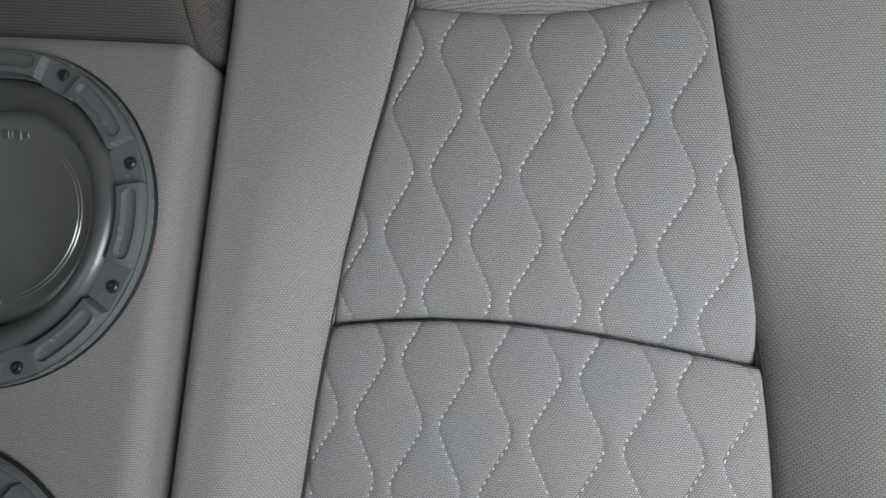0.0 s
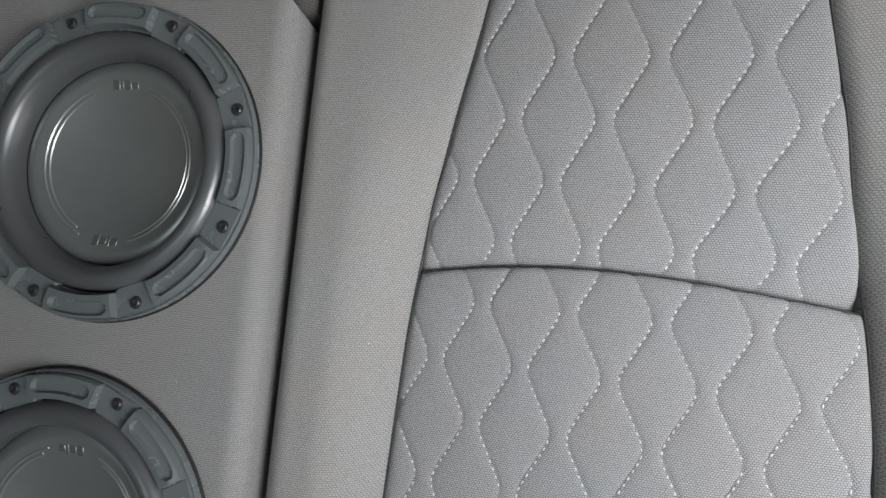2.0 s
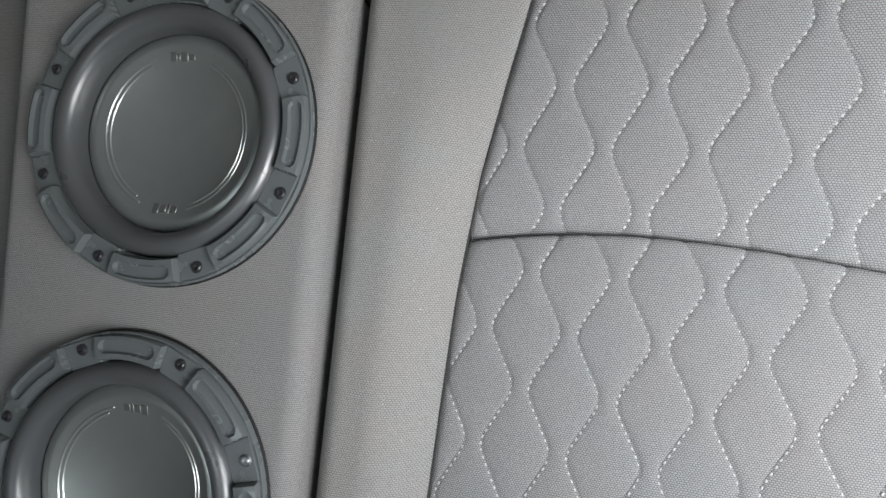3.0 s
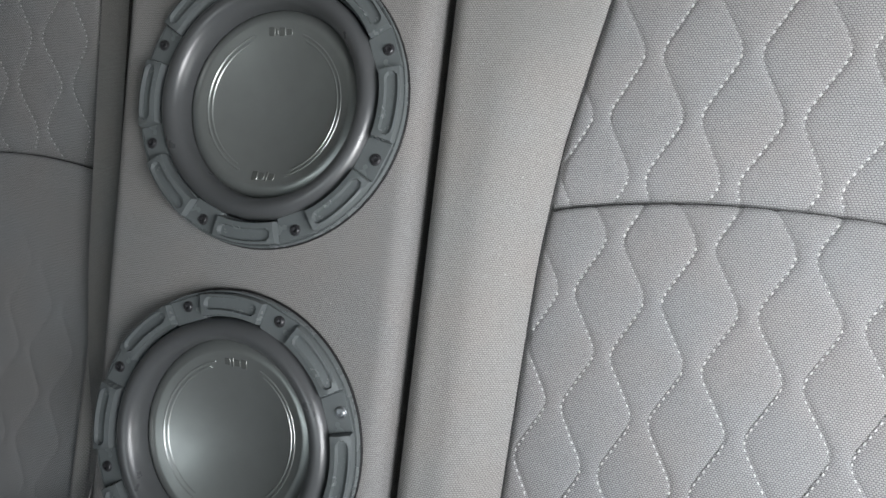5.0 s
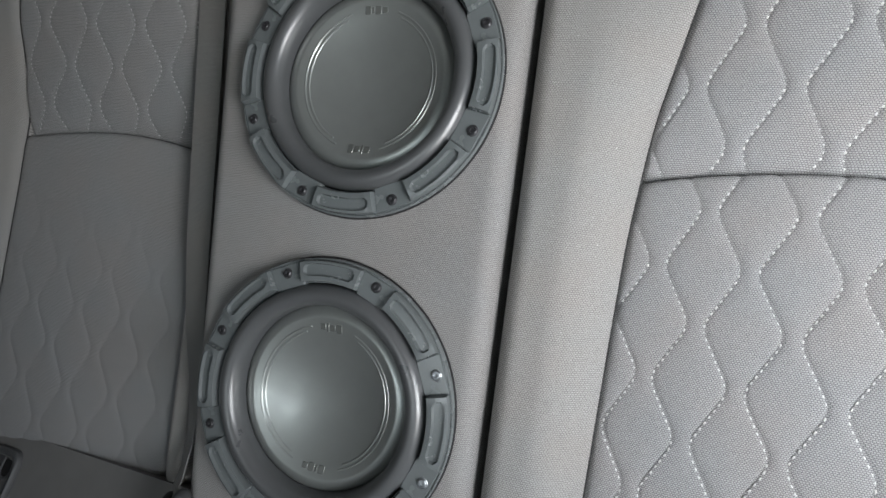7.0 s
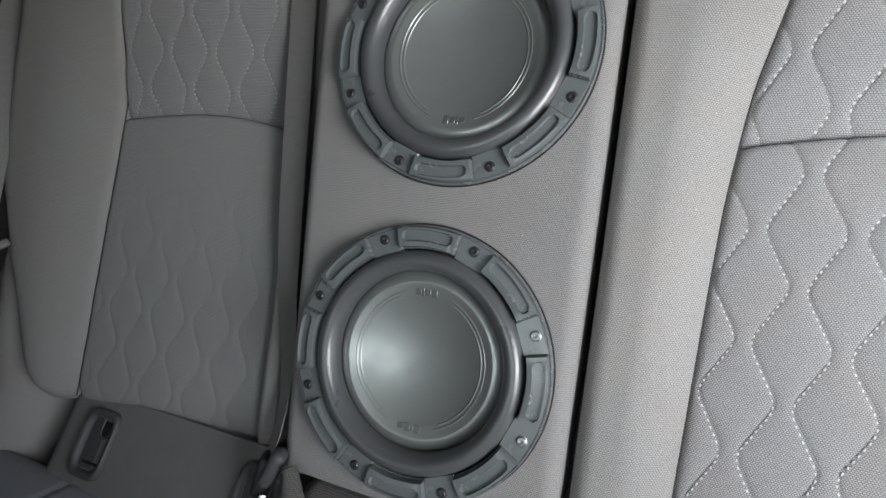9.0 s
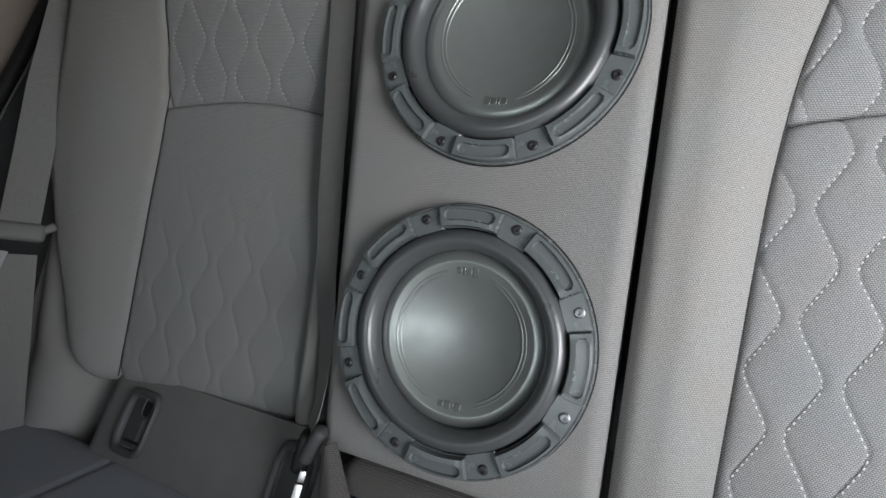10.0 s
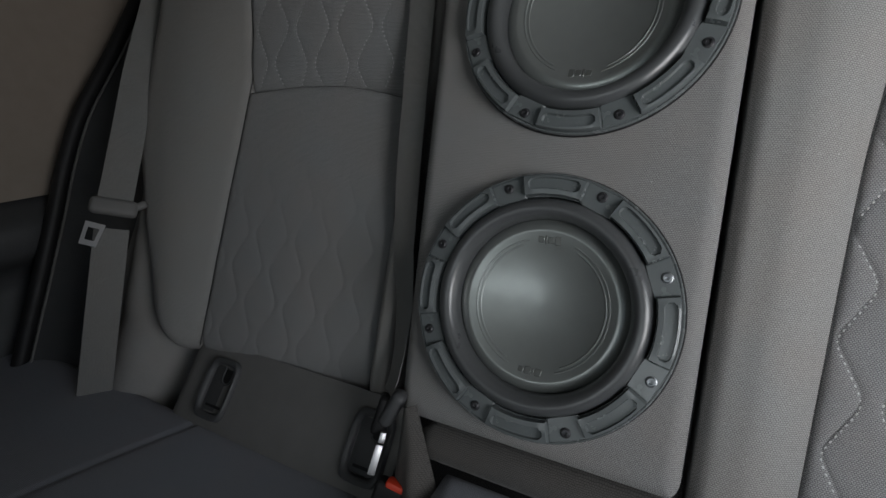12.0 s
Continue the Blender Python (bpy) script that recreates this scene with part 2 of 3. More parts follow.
block("wall_right_pillar", (0.08, 0.9, 1.35), (1.04, 0.44, 0.65), TRIM, "grey rear pillar trim", "wall")
# Added out of view: holds windscreen light back from the left seat.
block("wall_light_block", (0.86, 0.10, 1.30), (-0.68, -0.85, 0.65), DARKTRIM, "unseen dark partition added to keep windscreen light off the left seat", "wall")
block("wall_left", (0.06, 3.0, 1.4), (-1.12, -0.6, 0.65), BROWN, "brownish grey moulded side wall of the cabin", "wall")

# ---- the subwoofer enclosure ----
BOX_D = -0.008


def box_left(h):
    return -0.1480 - 0.0560 * (h - 0.02)


def enclosure():
    ob = thing("subwoofer_enclosure", "tall narrow grey cloth-covered subwoofer box standing between two seat backs", "speaker box", BACK)
    us, vs = steps(0, 1, 60), steps(0, 1, 90)
    h0, h1, r = 0.014, 0.628, 0.018

    def front(u, v):
        h = h0 + (h1 - h0) * v
        x0, x1 = box_left(h), 0.1505
        x = x0 + (x1 - x0) * u
        e = min(x - x0, x1 - x, h - h0 + 0.004, h1 - h + 0.006)
        d = BOX_D - (r - math.sqrt(max(r * r - max(r - e, 0) ** 2, 0)))
        # corners are rounded in plan
        cx, ch = min(x - x0, x1 - x), min(h - h0, h1 - h)
        if cx < 0.016 and ch < 0.016:
            q = math.hypot(0.016 - cx, 0.016 - ch)
            if q > 0.016:
                k = 0.016 / q
                sx = 1 if x - x0 < x1 - x else -1
                sh = 1 if h - h0 < h1 - h else -1
                x += sx * (0.016 - cx) * (1 - k)
                h += sh * (0.016 - ch) * (1 - k)
        # the round openings behind the subwoofers
        if min(math.hypot(x, h - 0.476), math.hypot(x + 0.003, h - 0.165)) < 0.121:
            d = -0.06
        return x, h, d

    def ease(n):
        return [0.5 - 0.5 * math.cos(math.pi * i / n) for i in range(n + 1)]
    us, vs = ease(64), ease(90)
    v, f = slab(us, vs, front, lambda a, b: (*front(a, b)[:2], -0.16))
    part("front_cover", link_mesh("front_cover", v, f, BOXCLOTH, angle=60), ob)
    part("carcass", link_mesh("carcass", *moved(rounded_box(0.25, 0.56, 0.12, 0.01), Matrix.Translation((0.0, 0.32, -0.225))), BLACK), ob)
    return ob


enclosure()


# ---- the subwoofers ----
R_OUT, R_IN = 0.1350, 0.1137


def bezel_segment(half):
    """One raised bar of the frame, with a recessed slot."""
    base = [R_IN, R_IN + 0.0012, 0.1196, 0.1206, 0.1308, 0.1316, R_OUT - 0.0012, R_OUT]
    hs = [0.0, 0.0078, 0.0086, 0.0048, 0.0044, 0.0080, 0.0072, 0.0]
    inner = [0.0, 0.0078, 0.0084, 0.0084, 0.0080, 0.0078, 0.0072, 0.0]
    ts = [-half, -half + 0.7, -half + 1.6, -half + 2.4] + [-half + 3.1, -half + 3.6, -half + 4.3] + steps(-half + 5.2, half - 5.2, 7) + [half - 4.3, half - 3.6, half - 3.1] + [half - 2.4, half - 1.6, half - 0.7, half]

    def radius(t, k):
        # the slot's ends are rounded
        q = min(max((5.2 - (half - abs(t))) / 2.2, 0), 1)
        near = 0.0034 * (1 - math.sqrt(1 - q * q))
        return base[k] + (near if k in (2, 3) else -near if k in (4, 5) else 0)

    def front(t, k):
        edge = half - abs(t)
        z = hs[k] if edge > 3.0 else inner[k]
        if edge < 0.01:
            z = 0.0
        r = radius(t, k)
        return r * math.cos(radians(t)), r * math.sin(radians(t)), 0.001 + z
    return slab(ts, range(8), front, lambda t, k: (radius(t, k) * math.cos(radians(t)), radius(t, k) * math.sin(radians(t)), -0.004))


def arc_rib(r, a0, a1, w=0.0011, height=0.0008, base=None):
    n = max(6, int(abs(a1 - a0) / 3))
    us = steps(a0, a1, n)
    rs = [r - w, r - w * 0.4, r + w * 0.4, r + w]
    hs = [0, height, height, 0]
    return slab(us, range(4), lambda a, k: (rs[k] * math.cos(radians(a)), rs[k] * math.sin(radians(a)), base(rs[k]) + hs[k]),
                lambda a, k: (rs[k] * math.cos(radians(a)), rs[k] * math.sin(radians(a)), base(rs[k]) - 0.001))


def cone_d(r):
    """Height of the cone: a shallow dish inside a flat band and a raised lip."""
    if r < 0.0655:
        return -0.0225 + 0.0105 * (r / 0.0655) ** 2
    if r < 0.079:
        return -0.0120 + 0.0038 * (r - 0.0655) / 0.0135
    return -0.0082 - 0.0052 * ((r - 0.079) / 0.0116) ** 2


def screw_mesh(mat):
    """A socket head screw with a washer face and a six-sided hole."""
    n = 18
    prof = [(0.0001, 0.0), (0.0054, 0.0), (0.0054, 0.0005), (0.0048, 0.0009), (0.0044, 0.0010), (0.0042, 0.0020), (0.0036, 0.0026), (0.0022, 0.0027), (0.0019, 0.0010), (0.0001, 0.0006)]
    return link_mesh("screw", *lathe(prof, n), mat, angle=30)


SCREW_DARK, SCREW_BRIGHT = screw_mesh(BLACKMETAL), screw_mesh(ZINC)
SEGMENT = link_mesh("bezel_segment", *bezel_segment(14.8), FRAME, angle=25)
TAB = link_mesh("screw_tab", *slab([-8.2, -7.4, 7.4, 8.2], range(4),
                lambda a, k: ((0.1112, 0.1118, 0.1344, 0.1352)[k] * math.cos(radians(a)), (0.1112, 0.1118, 0.1344, 0.1352)[k] * math.sin(radians(a)), (-0.0010, 0.0024, 0.0028, 0.0010)[k] - (0.0012 if abs(a) > 8 else 0)),
                lambda a, k: ((0.1112, 0.1118, 0.1344, 0.1352)[k] * math.cos(radians(a)), (0.1112, 0.1118, 0.1344, 0.1352)[k] * math.sin(radians(a)), -0.004)), FRAME, angle=25)
RING = link_mesh("frame_ring", *lathe([(0.1130, -0.010), (0.1130, 0.0002), (0.1136, 0.0008), (0.1352, 0.0008), (0.1356, 0.0018), (0.1366, 0.0018), (0.1371, 0.0008), (0.1372, -0.007)], 128, True), FRAME, angle=30)
GASKET = link_mesh("gasket", *lathe([(0.130, -0.0078), (0.1382, -0.0070), (0.1386, -0.0055), (0.1378, -0.0040), (0.130, -0.0038)], 128, True), BLACK)


def roll_profile():
    pts = [(0.1122, -0.008)]
    for i in range(0, 21):
        a = math.pi * i / 20
        pts.append((0.1012 + 0.0105 * math.cos(a), -0.0060 + 0.0155 * math.sin(a) ** 0.8))
    pts += [(0.0904, -0.0125), (0.100, -0.0125)]
    return pts


SURROUND = link_mesh("surround", *lathe(roll_profile(), 128, True), RUBBER, angle=50)
CONE_MESH = link_mesh("cone", *lathe([(r, cone_d(r)) for r in (0.0002, 0.008, 0.016, 0.024, 0.032, 0.040, 0.048, 0.055, 0.060, 0.0640, 0.0655, 0.070, 0.074, 0.0775, 0.079, 0.0803, 0.0816, 0.0829, 0.0842, 0.0855, 0.0868, 0.0881, 0.0894, 0.0906)] + [(0.0906, -0.016), (0.04, -0.036), (0.0002, -0.036)], 128, False), CONE, angle=30)


def emblem(widths, gap, tall, r):
    """A raised maker's mark, drawn as plain bars."""
    total = sum(widths) + gap * (len(widths) - 1)
    out, x = [], -total / 2
    for i, w in enumerate(widths):
        t = tall * (1.0 if i % 2 == 0 else 0.72)
        out.append(moved(rounded_box(w, t, 0.0016, 0.0004, 1), Matrix.Translation((x + w / 2, r, cone_d(abs(r)))) @ pose(0, 0, 0, math.copysign(13.5, r))))
        x += w + gap
    return joined(*out)


def subwoofer(name, at, turned, bright, label):
    ob = thing(name, label, "subwoofer", BACK @ Matrix.Translation(at) @ pose(0, 0, 0, 0, 0, turned) @ Matrix.Scale(0.986, 4), "subwoofers in the enclosure")
    part("gasket", GASKET, ob)
    part("frame_ring", RING, ob)
    part("surround", SURROUND, ob, "dark rubber surround roll")
    cone = part("cone", CONE_MESH, ob, "glossy dark grey dished cone")
    for k in range(8):
        part("bezel_segment", SEGMENT, ob, m=pose(0, 0, 0, 0, 0, 45 * k))
        part("screw_tab", TAB, ob, m=pose(0, 0, 0, 0, 0, 45 * k + 22.5))
        a = radians(45 * k + 22.5)
        s = SCREW_BRIGHT if k in bright else SCREW_DARK
        part("screw", s, ob, "bright zinc screw" if k in bright else "", Matrix.Translation((0.126 * math.cos(a), 0.126 * math.sin(a), 0.0022)))
    for r, spans in ((0.0702, ((-72, 70), (112, 248))), (0.0664, ((-66, 66), (117, 243)))):
        for a0, a1 in spans:
            part("rib", link_mesh("rib", *arc_rib(r, a0, a1, base=cone_d), CONE, angle=30), cone)
    part("emblem", link_mesh("emblem", *emblem((0.0065, 0.0022, 0.0065, 0.006), 0.0012, 0.0080, 0.0690), EMBLEM), cone)
    part("emblem", link_mesh("emblem", *emblem((0.006, 0.006, 0.0022, 0.006), 0.0012, 0.0095, -0.0690), EMBLEM), cone)
    return ob


HL, HU = 0.165, 0.476
subwoofer("subwoofer", (0.0025, HU, 0.0), 0, (), "dark grey round subwoofer with eight black screws in the upper half")
subwoofer("subwoofer", (-0.001, HL, 0.001), 180, (4, 3), "dark grey round subwoofer with two bright screws in the lower half")


# ---- the seat backs ----
class Seat:
    """The front of a seat back: depth of the cloth over x and h, and the lines of its seams."""

    def __init__(self, side, inner, outer, gap, rim):
        self.side = side
        self.inner, self.outer = smooth_table(inner, 0.03), smooth_table(outer, 0.03)
        self.gap, self.rim = gap, smooth_table(rim, 0.02)
        self.mid = smooth_table([(-0.02, -0.050), (0.1, -0.056), (0.25, -0.060), (0.34, -0.061), (0.40, -0.060), (0.425, -0.062), (0.46, -0.058), (0.50, -0.049), (0.55, -0.037), (0.60, -0.033), (0.70, -0.026), (0.80, -0.02)], 0.02)

    def seam(self, u):
        """Height of the arched seam over the insert; u runs from its inner to its outer edge."""
        return (0.4065 if self.side > 0 else 0.3985) + 0.0165 * math.sin(math.pi * min(max(u, 0), 1) ** 0.85) + 0.002 * u

    def top(self, u):
        return 0.686 + 0.008 * u - 0.012 * math.sin(math.pi * u)

    def insert_d(self, u, h):
        return self.mid(h) - 0.012 + 0.024 * u


def dip(e, depth, w):
    """How far cloth sinks towards a seam that is e away."""
    return depth * math.exp(-max(e, 0) / w)


def quilt_lines(x_first, h_first, width, tall, amp):
    """The wavy quilting lines: (index, x at a height)."""
    def line(i, h):
        ph = (h - h_first) / tall * 2 * math.pi
        wave = (math.cos(ph) + 0.06 * math.cos(3 * ph)) / 1.06
        return x_first + (i + 0.5) * width / 2 + (1 if i % 2 == 0 else -1) * -amp * wave
    return line


def insert_panel(seat, name, parent, low, lines, n_u, n_v, label=""):
    """The quilted cloth of the insert, upper or lower, with its stitched grooves."""
    us, vs = steps(0, 1, n_u), steps(0, 1, n_v)
    line, width, stitched = lines

    def place(u, v):
        if low:
            h0, h1 = -0.006, seat.seam(u)
        else:
            h0, h1 = seat.seam(u), seat.top(u)
        h = h0 + (h1 - h0) * v
        xi, xo = seat.inner(h), seat.outer(h)
        x = xi + (xo - xi) * u
        e = min(x - xi, xo - x)
        d = seat.insert_d(u, h) + 0.004
        d -= dip(e, 0.006, 0.0035)
        if low:
            d -= dip(h1 - h, 0.003, 0.0025) + dip(h - h0, 0.012, 0.01)
        else:
            d -= dip(h - h0, 0.012, 0.016) + dip(h1 - h, 0.010, 0.008)
            d += 0.004 * math.exp(-((h - h0 - 0.05) / 0.035) ** 2)
        near = 1.0
        k = round((x - line(0, h)) / (width / 2))
        for i in range(k - 2, k + 3):
            near = min(near, abs(x - line(i, h)))
        # left grooves shallower, fading upward: the dim light there put into the relief
        d -= (0.0009 * math.exp(-(near / 0.0017) ** 2) + 0.0018 * math.exp(-near / 0.010)) * (1.0 if seat.side > 0 else 0.65 if not low else 0.55 * min(1, max(0.1, (0.36 - h) * 5)))
        return seat.side * x, h, d

    v, f = slab(us, vs, place, lambda a, b: (place(a, b)[0], place(a, b)[1], -0.16))
    ob = part(name, link_mesh(name, v, f, INSERT, angle=70), parent, label)
    # the stitches that show along the lines
    stitch = rounded_box(0.0018, 0.0029, 0.0014, 0.0007, 2)
    made = []
    for i in range(-3, 16):
        h = 0.02
        while h < 0.69:
            x = line(i, h)
            xi, xo = seat.inner(h), seat.outer(h)
            u = (x - xi) / (xo - xi)
            lo, hi = (0.004, seat.seam(u) - 0.006) if low else (seat.seam(u) + 0.006, seat.top(u) - 0.006)
            if 0.015 < u < 0.985 and lo < h < hi and stitched(i, h):
                v = (h - (0.0 if low else seat.seam(u))) / ((seat.seam(u) if low else seat.top(u) - seat.seam(u)))
                p = place(u, v)
                slope = (line(i, h + 0.002) - line(i, h - 0.002)) / 0.004 * seat.side
                made.append(moved(stitch, Matrix.Translation((p[0], p[1], p[2] + ((0.0003 if slope * seat.side > 0 else -0.0005) if seat.side > 0 else -0.00025))) @ pose(0, 0, 0, 0, 0, -math.degrees(math.atan(slope)) + random.uniform(-8, 8))))
            h += 0.0058
    me = link_mesh("stitching", *joined(*made), THREAD)
    tagged(part("stitching", me, ob, "pale quilting stitches"), kind="stuff")
    return ob


def bolster_panel(seat, parent, outer_side, h0, h1, crest, label=""):
    """The plain padded cloth on either side of the insert."""
    us, vs = steps(0, 1, 40), steps(0, 1, 90)

    def place(u, v):
        h = h0 + (h1 - h0) * v
        if outer_side:
            x0, x1 = seat.outer(h), seat.rim(h)
            di = seat.insert_d(1, h)
        else:
            x0, x1 = seat.inner(h), seat.gap
            di = seat.insert_d(0, h)
        x = x0 + (x1 - x0) * u
        # rises from the seam to a crest, then rounds off to the edge
        rise = crest(h)
        s = math.sin(min(u / 0.62, 1.0) * math.pi / 2)
        d = di + 0.004 + (rise - di) * s - dip(abs(x - x0), 0.006, 0.0035)
        w = abs(x1 - x0)
        e = (1 - u) * w
        r = 0.018 if not outer_side else 0.05
        if e < r:
            d -= r - math.sqrt(max(r * r - (r - e) ** 2, 0))
        d -= dip(h - h0, 0.02, 0.012)
        return seat.side * x, h, d
    v, f = slab(us, vs, place, lambda a, b: (place(a, b)[0], place(a, b)[1], -0.16))
    return part("bolster", link_mesh("bolster", v, f, BOLSTER, angle=70), parent, label)


def top_panel(seat, parent):
    """The cushion above the insert, which overhangs it."""
    us, vs = steps(0, 1, 40), steps(0, 1, 30)

    def place(u, v):
        h0 = seat.top(u)
        h = h0 + 0.16 * v
        xi, xo = seat.inner(0.7) - 0.0, seat.outer(0.7) + 0.0
        x = xi + (xo - xi) * u
        d = seat.insert_d(u, h0) + 0.004 + 0.030 * math.sin(min(v * 3.0, 1) * math.pi / 2) - dip(h - h0, 0.012, 0.008) - dip(min(x - xi, xo - x), 0.01, 0.008)
        return seat.side * x, h, d
    v, f = slab(us, vs, place, lambda a, b: (place(a, b)[0], place(a, b)[1], -0.16))
    part("top_cushion", link_mesh("top_cushion", v, f, BOLSTER, angle=70), parent)


RIGHT = Seat(1, [(0.0, 0.245), (0.125, 0.250), (0.262, 0.255), (0.357, 0.259), (0.406, 0.264), (0.462, 0.270), (0.529, 0.284), (0.614, 0.302), (0.703, 0.317), (0.80, 0.33)],
             [(0.0, 0.628), (0.314, 0.622), (0.410, 0.611), (0.466, 0.599), (0.542, 0.580), (0.611, 0.563), (0.702, 0.544), (0.80, 0.528)], 0.1582, [(0, 0.76), (0.8, 0.76)])
LEFT = Seat(-1, [(0.0, 0.225), (0.262, 0.230), (0.406, 0.235), (0.529, 0.245), (0.703, 0.262), (0.80, 0.27)],
            [(0.0, 0.528), (0.116, 0.529), (0.254, 0.526), (0.411, 0.517), (0.559, 0.523), (0.70, 0.528), (0.80, 0.53)], 0.196, [(-0.01, 0.585), (0.0, 0.602), (0.024, 0.628), (0.10, 0.656), (0.17, 0.690), (0.306, 0.740), (0.45, 0.745), (0.55, 0.745), (0.8, 0.755)])


def seat_back(seat, label, low_lines, high_lines, crest_in, crest_out, h0):
    ob = thing("car_seat", label, "car seat", BACK, "rear seat backs")
    fine = seat.side > 0
    insert_panel(seat, "upper_insert", ob, False, high_lines, 250 if fine else 150, 220 if fine else 130, "quilted cloth insert")
    insert_panel(seat, "lower_insert", ob, True, low_lines, 250 if fine else 150, 300 if fine else 170, "quilted cloth insert")
    bolster_panel(seat, ob, False, h0, 0.86, crest_in)
    bolster_panel(seat, ob, True, h0, 0.86, crest_out)
    top_panel(seat, ob)
    # dark sewn seams round the insert
    hs = steps(0.0, 0.69, 90)
    for edge, u in ((seat.inner, 0.0), (seat.outer, 1.0)):
        pts = [(seat.side * edge(h), h, seat.insert_d(u, h) - 0.0008) for h in hs]
        part("seam", link_mesh("seam", *tube(pts, 0.0009, 6), SEAM_AND_GAP), ob)
    pts = []
    for u in steps(0.01, 0.99, 70):
        h = seat.seam(u)
        xi, xo = seat.inner(h), seat.outer(h)
        pts.append((seat.side * (xi + (xo - xi) * u), h, seat.insert_d(u, h) - 0.0008))
    part("seam", link_mesh("seam", *tube(pts, 0.0009, 6), SEAM_AND_GAP), ob)
    if seat.side < 0:
        # dark tube laid where the gap beside the side wing lies in shadow
        pts = [(-seat.rim(h) - 0.001, h, crest_out(h) - 0.056 - 0.02 * math.exp(-(h - h0) / 0.012)) for h in steps(h0, 0.62, 60)]
        part("edge_gap_shade", link_mesh("edge_gap_shade", *tube(pts, 0.0035, 8), SEAM_AND_GAP), ob, "dark tube standing for the shaded gap at the seat's edge")
    return ob


P, V = 0.0727, 0.102
right_low = (quilt_lines(0.425 - 0.0727 * 4 + 0.0072, 0.3362, P, V, 0.0108), P, lambda i, h: True)
right_high = (quilt_lines(0.369 - 0.0727 * 4 + 0.0030, 0.5955, P, V, 0.0108), P, lambda i, h: True)
seat_back(RIGHT, "light grey cloth car seat back with wavy quilted insert", right_low, right_high, lambda h: -0.032, lambda h: 0.005, -0.02)
left_low = (quilt_lines(0.425 - 0.0727 * 5 + 0.0035, 0.341, P, V, 0.0108), P, lambda i, h: h > 10)
left_high = (quilt_lines(0.369 - 0.0727 * 5, 0.600, P, V, 0.0108), P, lambda i, h: True)
seat_back(LEFT, "shaded dark grey cloth car seat back with quilted insert", left_low, left_high, lambda h: -0.050, lambda h: -0.01, -0.008)


# ---- seat cushions ----
def cushion(name, x0, x1, y0, y1, z0, rise, label, mat, r=0.025, crease=None):
    us, vs = steps(0, 1, 150), steps(0, 1, 60)

    def place(u, v):
        x, y = x0 + (x1 - x0) * u, y0 + (y1 - y0) * v
        e = min(x - x0, x1 - x, y - y0, y1 - y)
        z = z0 + rise * (1 - v) + 0.012 * math.sin(math.pi * u) * math.sin(math.pi * v)
        if e < r:
            z -= r - math.sqrt(max(r * r - (r - e) ** 2, 0))
        if crease:
            (ax, ay), (bx, by) = crease
            off = abs((bx - ax) * (y - ay) - (by - ay) * (x - ax)) / math.hypot(bx - ax, by - ay)
            z -= 0.005 * math.exp(-off / 0.0025)
        return x, y, z
    v, f = slab(us, vs, place, lambda a, b: (*place(a, b)[:2], 0.0))
    ob = new(name, link_mesh(name, v, f, mat, angle=70))
    return tagged(ob, label, "seat cushion")


cushion("seat_cushion", -0.98, -0.10, -0.52, -0.008, 0.281, 0.02, "dark bluish grey cloth rear seat cushion", DARKCLOTH, crease=((-0.475, -0.023), (-0.535, -0.25)))
cushion("seat_cushion", -0.080, 0.16, -0.52, 0.004, 0.350, 0.0, "dark cloth middle seat cushion below the speaker box", DARKCLOTH)
cushion("seat_cushion", 0.165, 0.92, -0.52, -0.008, 0.281, 0.02, "dark grey cloth seat cushion beside the speaker box", DARKCLOTH)


def local_block(name, size, at, mat, r, m, parent, label=""):
    return part(name, link_mesh(name, *rounded_box(*size, r), mat), parent, label, m @ Matrix.Translation(at) if m is not None else Matrix.Translation(at))


# the padded roll under the enclosure
def base_roll():
    us, vs = steps(0, 1, 40), steps(0, math.pi, 14)

    def place(u, a):
        x = -0.118 + 0.272 * u
        r = 0.021 * min(1.0, (min(u, 1 - u) * 14 + 0.15) ** 0.5)
        return x, -0.010 - r * math.cos(a), -0.024 + r * math.sin(a)
    ob = new("cushion_roll", link_mesh("cushion_roll", *slab(us, vs, place, lambda u, a: (place(u, a)[0], place(u, a)[1], -0.07)), DIMCLOTH, angle=60))
    ob.matrix_world = BACK
    return tagged(ob, "dark grey padded cloth roll below the speaker box", "cushion")


base_roll()


# the middle cushion above the enclosure
def middle_top():
    ob = thing("middle_headrest", "dark grey cloth cushion resting on top of the speaker box, shade included in its colour", "headrest", BACK)
    for name, x0, x1 in (("front_panel", -0.19, 0.137), ("end_panel", 0.1375, 0.153)):
        us, vs = steps(0, 1, 36), steps(0, 1, 40)

        def place(u, v, x0=x0, x1=x1, end=name == "end_panel"):
            x = x0 + (x1 - x0) * u
            h = 0.6295 + 0.20 * v
            d = -0.030 + 0.036 * math.sin(min(v * 4.2, 1) * math.pi / 2)
            e = abs(x - 0.137)
            d -= dip(e, 0.004, 0.003)
            if end:
                d -= 0.012 * u ** 2
            return x, h, d
        # the cushion's shade is put into this cloth's colour
        part(name, link_mesh(name, *slab(us, vs, place, lambda a, b: (place(a, b)[0], place(a, b)[1], -0.16)), DIMCLOTH, angle=60), ob)


middle_top()


# ---- the plain panel below the shaded seat back ----
PANEL = BACK @ Matrix.Translation((0.008, -0.008, -0.0435)) @ pose(0, 0, 0, -18.4)


